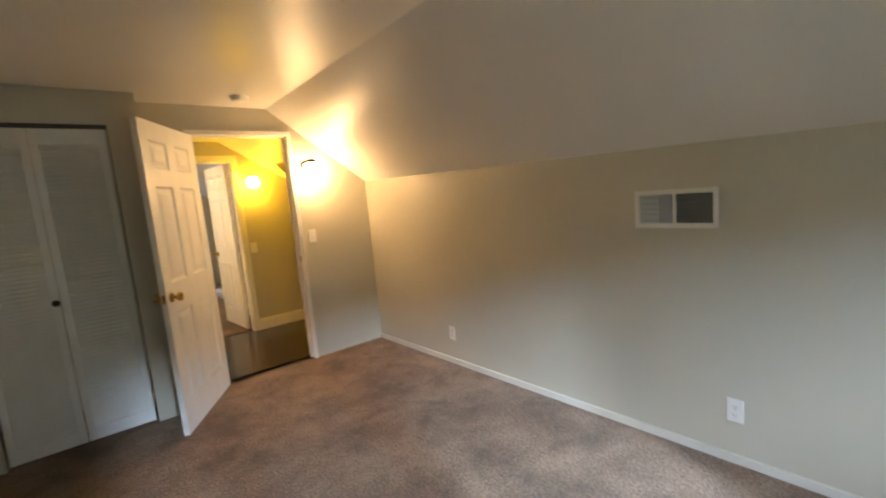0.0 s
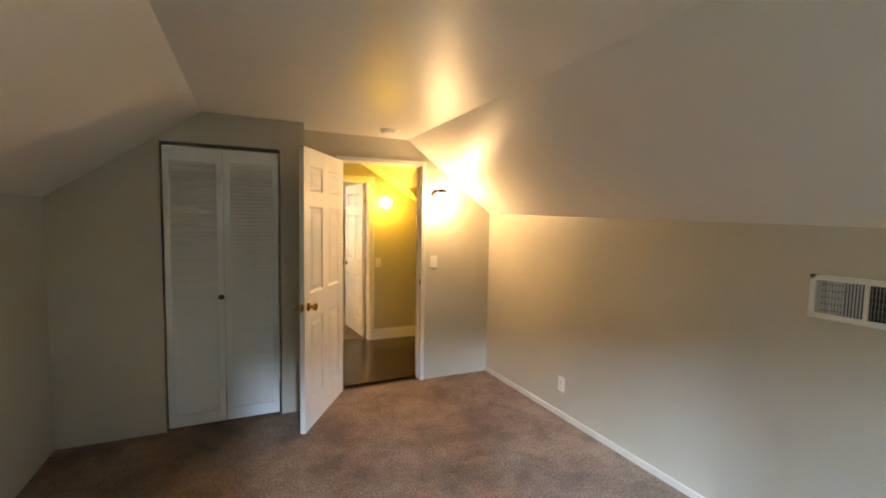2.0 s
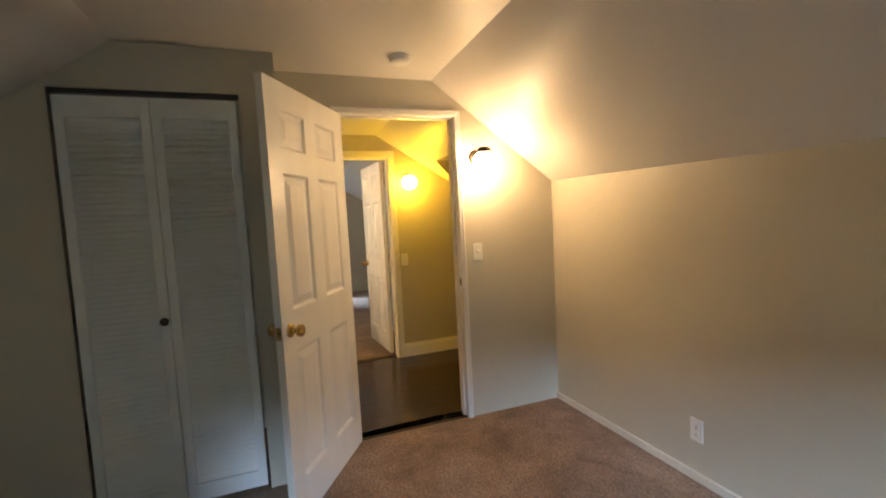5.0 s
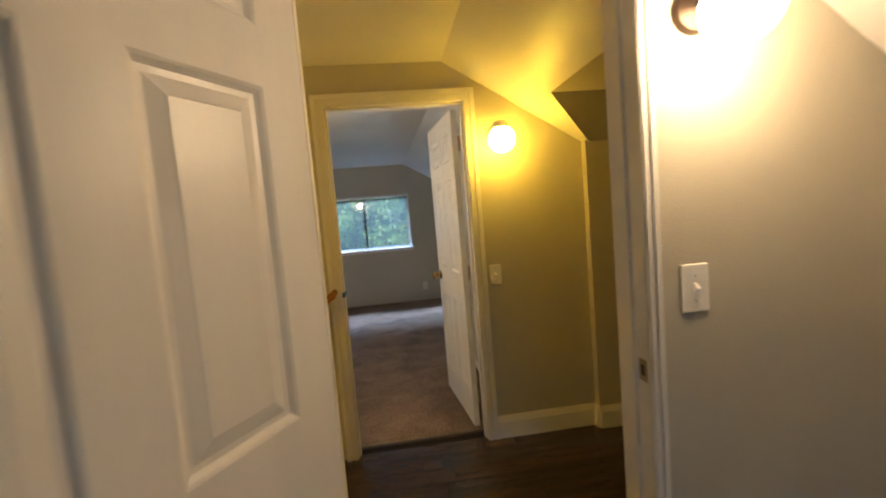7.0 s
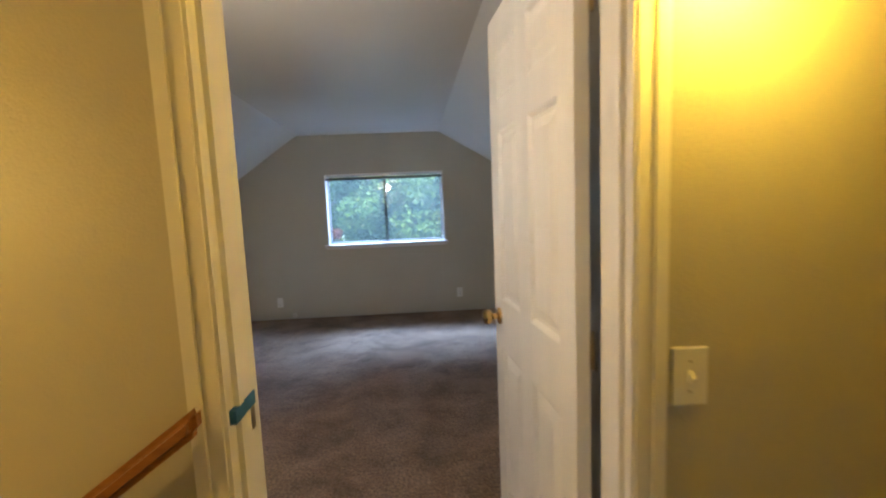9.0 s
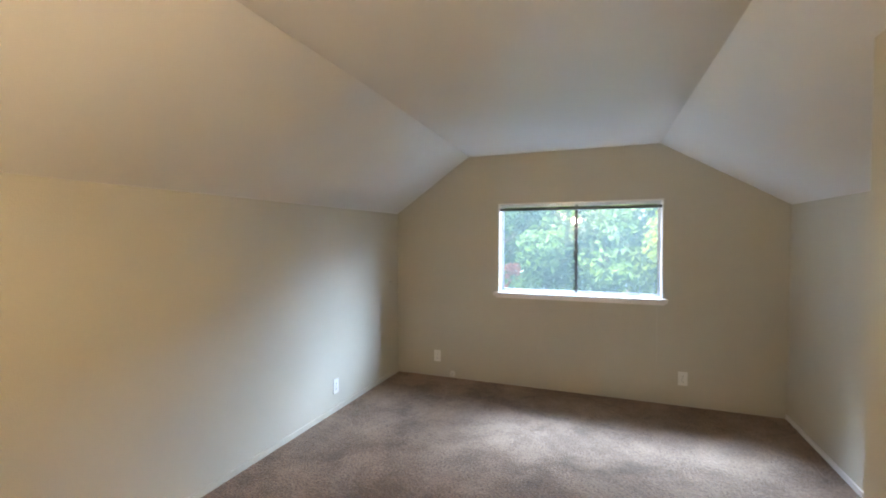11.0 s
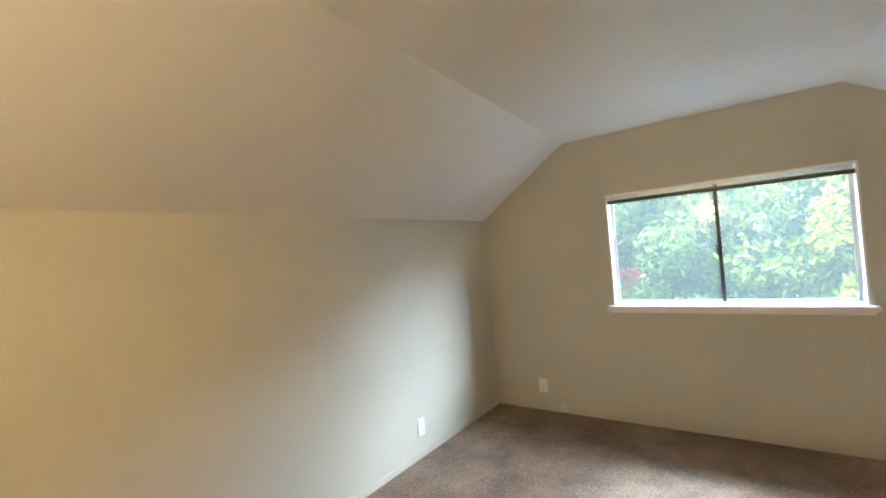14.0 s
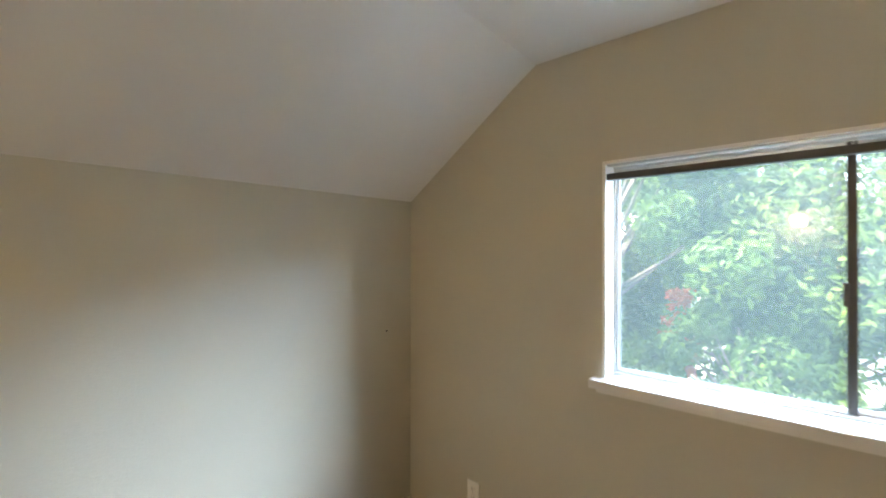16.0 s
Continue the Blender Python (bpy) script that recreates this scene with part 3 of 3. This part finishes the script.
# closet: two louvred leaves, a head track
def bifold_leaf(m, width, high, knob):
    t, th = thing("bifold_door", m, "white louvred bifold closet door leaf, closed", "closet door", "closet doors"), 0.028
    bm = bmesh.new()
    st = 0.040
    add_box(bm, 0, st, -th / 2, th / 2, 0, high, 0.002), add_box(bm, width - st, width, -th / 2, th / 2, 0, high, 0.002)
    add_box(bm, st, width - st, -th / 2, th / 2, 0, 0.085, 0.002), add_box(bm, st, width - st, -th / 2, th / 2, high - 0.095, high, 0.002)
    part("leaf_frame", bm, LOUVRE, t)
    sl = bmesh.new()
    add_prism(sl, [(-0.0100, -0.011), (-0.0075, -0.0135), (0.0085, 0.0125), (0.0060, 0.015)], "x", st - 0.003, width - st + 0.003)
    slat = part("slat", sl, LOUVRE, t)
    z, first = 0.100, True
    while z < high - 0.105:
        s = slat if first else slat.copy()
        if not first:
            scene.collection.objects.link(s)
        s.location = (0, 0, z)
        z, first = z + 0.0265, False
    part("back_panel", box(st - 0.002, width - st + 0.002, th / 2 - 0.004, th / 2 - 0.001, 0.08, high - 0.09), LOUVRE, t)
    if knob:
        part("knob", lathe([(0.008, 0.0), (0.008, 0.010), (0.019, 0.016), (0.020, 0.024), (0.013, 0.030), (0.003, 0.032)], pose(width - 0.018, -th / 2, 0.925, 90), 20), BRONZE, t, "dark bronze knob", True)
    return t


bifold_leaf(pose(CL0 + 0.011, 3.348, 0.02, 0, 0, 0), 0.364, 1.975, True)
bifold_leaf(pose(CL0 + 0.380, 3.348, 0.02, 0, 0, 0), 0.364, 1.975, False)
# track coloured dark to draw the shaded gap above the leaves
structure("trim_closet_track", box(CL0, CL1, 3.334, 3.372, CLH - 0.022, CLH, 0.002), DARKRAIL, "metal track at the closet head, darkened for the gap's shade", "track")
bm = add_box(add_box(box(CL0 - 0.012, CL0, CLOSET_Y - 0.005, CLOSET_Y + 0.09, 0, CLH + 0.012), CL1, CL1 + 0.012, CLOSET_Y - 0.005, CLOSET_Y + 0.09, 0, CLH + 0.012), CL0, CL1, CLOSET_Y - 0.005, CLOSET_Y + 0.02, CLH, CLH + 0.012)
structure("trim_closet_jamb", bm, WALL, "thin greige jamb round the closet opening", "trim")


# ---------------------------------------------------------------- lamps and small fittings
def wall_lamp(m, glow, metal, label):
    """A globe under a capped arm. The wall is y = 0, the lamp stands out towards -y; z = 0 is the globe's middle."""
    t = thing("wall_lamp", m, label, "wall lamp", "globe wall lamps")
    part("wall_plate", lathe([(0.050, 0.0), (0.050, 0.008), (0.044, 0.018), (0.018, 0.026)], pose(0, 0, 0.045, 90), 28), metal, t, "", True)
    bm = add_tube(bmesh.new(), (0, -0.015, 0.050), (0, -0.085, 0.084), 0.010, 0.010)
    add_tube(bm, (0, -0.085, 0.082), (0, -0.138, 0.084), 0.010, 0.010)
    part("arm", bm, metal, t, "", True)
    part("cap", lathe([(0.042, 0.056), (0.044, 0.061), (0.043, 0.078), (0.034, 0.088), (0.012, 0.094)], pose(0, -0.138, 0), 28), metal, t, "", True)
    ring = [(0.038, 0.060)] + [(0.073 * math.sin(radians(q)), 0.073 * math.cos(radians(q)) - 0.004) for q in range(32, 180, 8)] + [(0.002, -0.077)]
    part("globe", lathe(ring, pose(0, -0.138, 0), 32), glow, t, "glowing white glass globe", True)
    return t


wall_lamp(pose(1.686, DOORWALL, 1.708), glow_material("warm lamp glass", (1.0, 0.66, 0.34), LAMP_A), BRONZE, "lit globe wall lamp on a dark bronze arm")
wall_lamp(pose(1.605, HALL_N, 1.722), glow_material("yellow lamp glass", (1.0, 0.57, 0.045), LAMP_B), NICKEL, "lit globe wall lamp glowing deep yellow in the hall")
wall_lamp(pose(0.30, ROOM2_S + 0.012, 1.70, 0, 0, 180), glow_material("amber lamp glass", (1.0, 0.77, 0.52), LAMP_C), BRONZE, "lit globe wall lamp beside the second bedroom door")
wall_lamp(pose(-0.55, 4.18, 1.45, 0, 0, 180), glow_material("stair lamp glass", (1.0, 0.58, 0.11), LAMP_D), PEWTER, "lit globe wall lamp above the stairs")


def plate_body(bm):
    return add_box(bm, -0.035, 0.035, -0.006, 0.0, -0.0575, 0.0575, 0.003)


def switch(m, label):
    t = thing("light_switch", m, label, "light switch", "light switches")
    part("cover_plate", plate_body(bmesh.new()), PLATE, t)
    part("toggle", prism([(-0.005, -0.012), (-0.005, 0.012), (-0.009, 0.011), (-0.019, 0.000), (-0.017, -0.006), (-0.009, -0.011)], "x", -0.005, 0.005), PLATE, t)
    for z in (-0.030, 0.030):
        part("screw", lathe([(0.003, 0.0), (0.003, 0.001)], pose(0, -0.006, z, 90), 10), STEEL, t)
    return t


def outlet(m, label):
    t = thing("wall_outlet", m, label, "outlet", "wall outlets")
    part("cover_plate", plate_body(bmesh.new()), PLATE, t)
    for z in (-0.020, 0.020):
        s = part("socket", lathe([(0.0165, 0.0), (0.0165, 0.0015), (0.015, 0.002)], pose(0, -0.0055, z, 90), 18), PLATE, t)
        # dark blocks draw the shade inside the socket's uncut holes
        bm = box(-0.0075, -0.0055, -0.0083, -0.007, z - 0.004, z + 0.005)
        add_box(bm, 0.0055, 0.0075, -0.0083, -0.007, z - 0.004, z + 0.005), add_box(bm, -0.002, 0.002, -0.0083, -0.007, z - 0.011, z - 0.007)
        part("slots", bm, SLOT_SHADE, s)
    part("screw", lathe([(0.003, 0.0), (0.003, 0.001)], pose(0, -0.006, 0, 90), 10), STEEL, t)
    return t


switch(pose(1.669, DOORWALL, 1.127), "white toggle light switch beside the bedroom door")
switch(pose(1.548, HALL_N, 0.975), "white toggle light switch under the hall lamp")
outlet(pose(east(2.48), 2.48, 0.258, 0, 0, -90), "white wall outlet low on the knee wall")
outlet(pose(east(0.477), 0.477, 0.264, 0, 0, -90), "white wall outlet low on the knee wall")
outlet(pose(2.735, 5.025, 0.257), "white wall outlet in the dim nook")
outlet(pose(-0.711, NORTH, 0.207), "white wall outlet under the window wall")
outlet(pose(1.457, NORTH, 0.228), "white wall outlet under the window wall")
outlet(pose(-1.149, 8.382, 0.202, 0, 0, 90), "white wall outlet low on the knee wall")

plate = thing("cable_plate", pose(-0.55, NORTH, 0.040), "small round painted cable plate low on the wall", "cable plate")
part("disc", lathe([(0.030, 0.0), (0.030, 0.004), (0.024, 0.008), (0.010, 0.010)], pose(0, 0, 0, 90), 20), CREAM, plate, "", True)
part("socket", lathe([(0.006, 0.009), (0.006, 0.017), (0.004, 0.018)], pose(0, 0, 0, 90), 12), STEEL, plate, "", True)

# air register with two banks of upright slats
vent = thing("air_register", pose(east(0.729), 0.729, 1.227, 0, 0, -90), "cream metal wall register with upright slats", "vent")
bm = bmesh.new()
W, Hh = 0.195, 0.095
for a in ((-W, -W + 0.024, -Hh, Hh), (W - 0.024, W, -Hh, Hh), (-W, W, -Hh, -Hh + 0.024), (-W, W, Hh - 0.024, Hh), (-0.008, 0.008, -Hh, Hh)):
    add_box(bm, a[0], a[1], -0.012, 0.0, a[2], a[3], 0.003)
part("frame", bm, VENT, vent)
# thin near-black sheet for the shade of a duct; the wall isn't hollowed
part("duct", box(-W + 0.02, W - 0.02, -0.0022, -0.001, -Hh + 0.02, Hh - 0.02), DUCT_SHADE, vent, "flat dark sheet standing for the shaded duct")
for i in range(5):
    z = -0.056 + 0.028 * i
    part("damper_blade", box(-W + 0.022, W - 0.022, -0.0042, -0.0024, z - 0.004, z + 0.004), BLADE, vent, "dark cross blade behind the slats")
for bank, lean in ((-1, -30), (1, 24)):
    slat = None
    for i in range(14):
        x = bank * (0.017 + 0.0112 * i)
        if slat is None:
            slat = s = part("slat", box(-0.0006, 0.0006, -0.0038, 0.0038, -Hh + 0.022, Hh - 0.022), SLAT_SHADED, vent)
        else:
            s = slat.copy()
            scene.collection.objects.link(s)
        s.matrix_basis = pose(x, -0.0085, 0, 0, 0, lean)

smoke = thing("smoke_detector", pose(1.108, 3.247, 2.236), "white round smoke detector on the ceiling", "smoke detector")
part("base", lathe([(0.062, -0.012), (0.064, 0.0)], Matrix(), 32), PLATE, smoke, "", True)
part("cover", lathe([(0.018, -0.040), (0.040, -0.038), (0.054, -0.030), (0.058, -0.012)], Matrix(), 32), PLATE, smoke, "", True)
nail = thing("wall_nail", pose(-1.149, 9.30, 0.95, 0, 0, 90), "small dark nail in the greige painted wall", "nail")
part("shank", lathe([(0.002, 0.0), (0.002, 0.010), (0.005, 0.011), (0.005, 0.013)], pose(0, 0, 0, 90), 8), BRONZE, nail)

# ---------------------------------------------------------------- outside
structure("ground", box(-400, 400, -400, 400, -3.2, -3.0), GROUND, "pale bright ground below the windows, glimpsed between trees", "ground")


def tree(x, y, high, wide, leaves, mat, label, seed, size=0.085):
    """A tapered trunk with limbs, and a loose crown of leaves in uneven clumps."""
    rng, girth = random.Random(seed), min(1.0, wide / 2.0)
    t = thing("tree", pose(x, y, -3.0), label, "tree", "garden trees")
    bm = add_tube(bmesh.new(), (0, 0, 0), (0.1, 0.05, high * 0.5), 0.16 * girth, 0.09 * girth, 10)
    add_tube(bm, (0.1, 0.05, high * 0.5), (0.0, 0.1, high * 0.92), 0.09 * girth, 0.02 * girth, 8)
    clumps = []
    for i in range(44):
        a, h = rng.uniform(0, 2 * math.pi), rng.uniform(0.22, 0.97)
        r = wide * (0.35 + 0.75 * math.sin(math.pi * min(1, max(0.06, (h - 0.1) / 0.95)))) * rng.uniform(0.55, 1.0)
        c = Vector((r * math.cos(a), r * math.sin(a), high * h))
        clumps.append((c, rng.uniform(0.45, 0.95) * wide * 0.36))
        if i % 2 == 0:
            add_tube(bm, (0.05, 0.05, high * h * 0.72), c, 0.045 * girth, 0.012 * girth, 6)
    part("trunk", bm, BARK, t, "", True)
    verts, faces = [], []
    for i in range(leaves * 3):
        c, r = clumps[rng.randrange(len(clumps))]
        d = Vector((rng.gauss(0, 1), rng.gauss(0, 1), rng.gauss(0, 0.8))).normalized() * r * rng.uniform(0.3, 1.08) ** 0.7
        p = c + d
        q = Euler((rng.uniform(-1.1, 1.1), rng.uniform(-1.1, 1.1), rng.uniform(0, 6.28))).to_matrix()
        s = size * rng.uniform(0.6, 1.3)
        k = len(verts)
        verts += [p + q @ Vector(v) for v in ((-s, 0, 0), (-0.1 * s, -0.42 * s, 0.10 * s), (s, 0, -0.06 * s), (-0.1 * s, 0.42 * s, 0.10 * s))]
        faces.append((k, k + 1, k + 2, k + 3))
    me = bpy.data.meshes.new("crown")
    me.from_pydata(verts, [], faces)
    me.materials.append(mat)
    crown = new("crown", me)
    crown.parent = t
    crown["kind"] = "stuff"
    return t


for i, (x, y, h, w, n, mt, lb) in enumerate((
        (-2.6, 16.0, 7.2, 2.3, 9000, LEAF, "leafy green tree outside the window"), (0.6, 17.4, 7.0, 2.4, 9000, LEAF, "leafy green tree outside the window"),
        (3.4, 15.6, 6.6, 2.0, 8000, LEAF_LIGHT, "yellow-green leafy tree outside the window"), (6.4, 18.0, 7.4, 2.6, 8000, LEAF, "leafy green tree outside the window"),
        (-6.0, 17.2, 7.4, 2.6, 8000, LEAF_LIGHT, "yellow-green leafy tree outside the window"), (-9.6, 19.5, 8.0, 3.0, 8000, LEAF, "leafy green tree outside the window"),
        (-4.2, 18.6, 7.2, 2.3, 8000, LEAF, "leafy green tree outside the window"), (-1.2, 19.6, 7.4, 2.4, 8000, LEAF_LIGHT, "yellow-green leafy tree outside the window"),
        (-4.2, 21.5, 8.4, 3.0, 8000, LEAF, "tall green tree at the back"), (1.6, 22.5, 8.2, 3.0, 8000, LEAF, "tall green tree at the back"), (8.5, 23.0, 8.6, 3.2, 8000, LEAF, "tall green tree at the back"),
        (-1.6, -10.0, 6.8, 2.4, 5000, LEAF, "leafy green tree behind the house"), (3.2, -11.0, 6.8, 2.6, 5000, LEAF, "leafy green tree behind the house"))):
    tree(x, y, h, w, n, mt, lb, 11 + i)
for i, (x, y, h, w) in enumerate(((-3.5, 16.3, 4.2, 1.3), (-4.6, 14.6, 3.7, 1.2), (-2.6, 14.2, 3.5, 1.1), (-0.4, 14.9, 3.6, 1.2), (4.6, 14.4, 3.5, 1.1))):
    tree(x, y, h, w, 3500, LEAF, "low bushy green tree below the window", 41 + i, 0.06)
tree(-1.30, 15.6, 3.8, 0.32, 130, LEAF_RED, "small tree with orange-red leaves", 77, 0.10)

house = thing("neighbour_house", pose(3.2, 27.0, -3.0), "white neighbouring house glimpsed between the trees", "house")
part("wall", box(-6, 6, 0, 7, 0, 3.2), SIDING, house)
part("roof", prism([(-6.4, 3.2), (6.4, 3.2), (6.4, 3.4), (0, 5.4), (-6.4, 3.4)], "y", -0.4, 7.4), SHINGLE, house)
for x in (-3.5, 0.0, 3.5):
    wdw = part("window", box(x - 0.6, x + 0.6, -0.04, -0.002, 1.0, 2.2), TRIM, house)
    part("pane", box(x - 0.52, x + 0.52, -0.048, -0.041, 1.08, 2.12), DARKRAIL, wdw)

# ---------------------------------------------------------------- hall planks, each a board of its own
hall_floor = tagged(new("floor_hall"), "dark brown glossy wood planks", "floor", kind="structure")
board = box(-0.5, 0.5, -0.0612, 0.0612, -0.012, 0.0, 0.0012)
proto = part("plank", board, PLANK, hall_floor)
rng, first = random.Random(5), True
y = 3.629 + 0.0617
while y < 5.17:
    x = 0.5
    while x < NOOK_E:
        ln = min(rng.uniform(0.5, 1.15), NOOK_E + 0.02 - x)
        p = proto if first else proto.copy()
        if not first:
            scene.collection.objects.link(p)
        first = False
        p.location, p.scale = (x + ln / 2, y, 0.0), (max(ln - 0.0015, 0.01), 1, 1)
        x += ln
    y += 0.1234
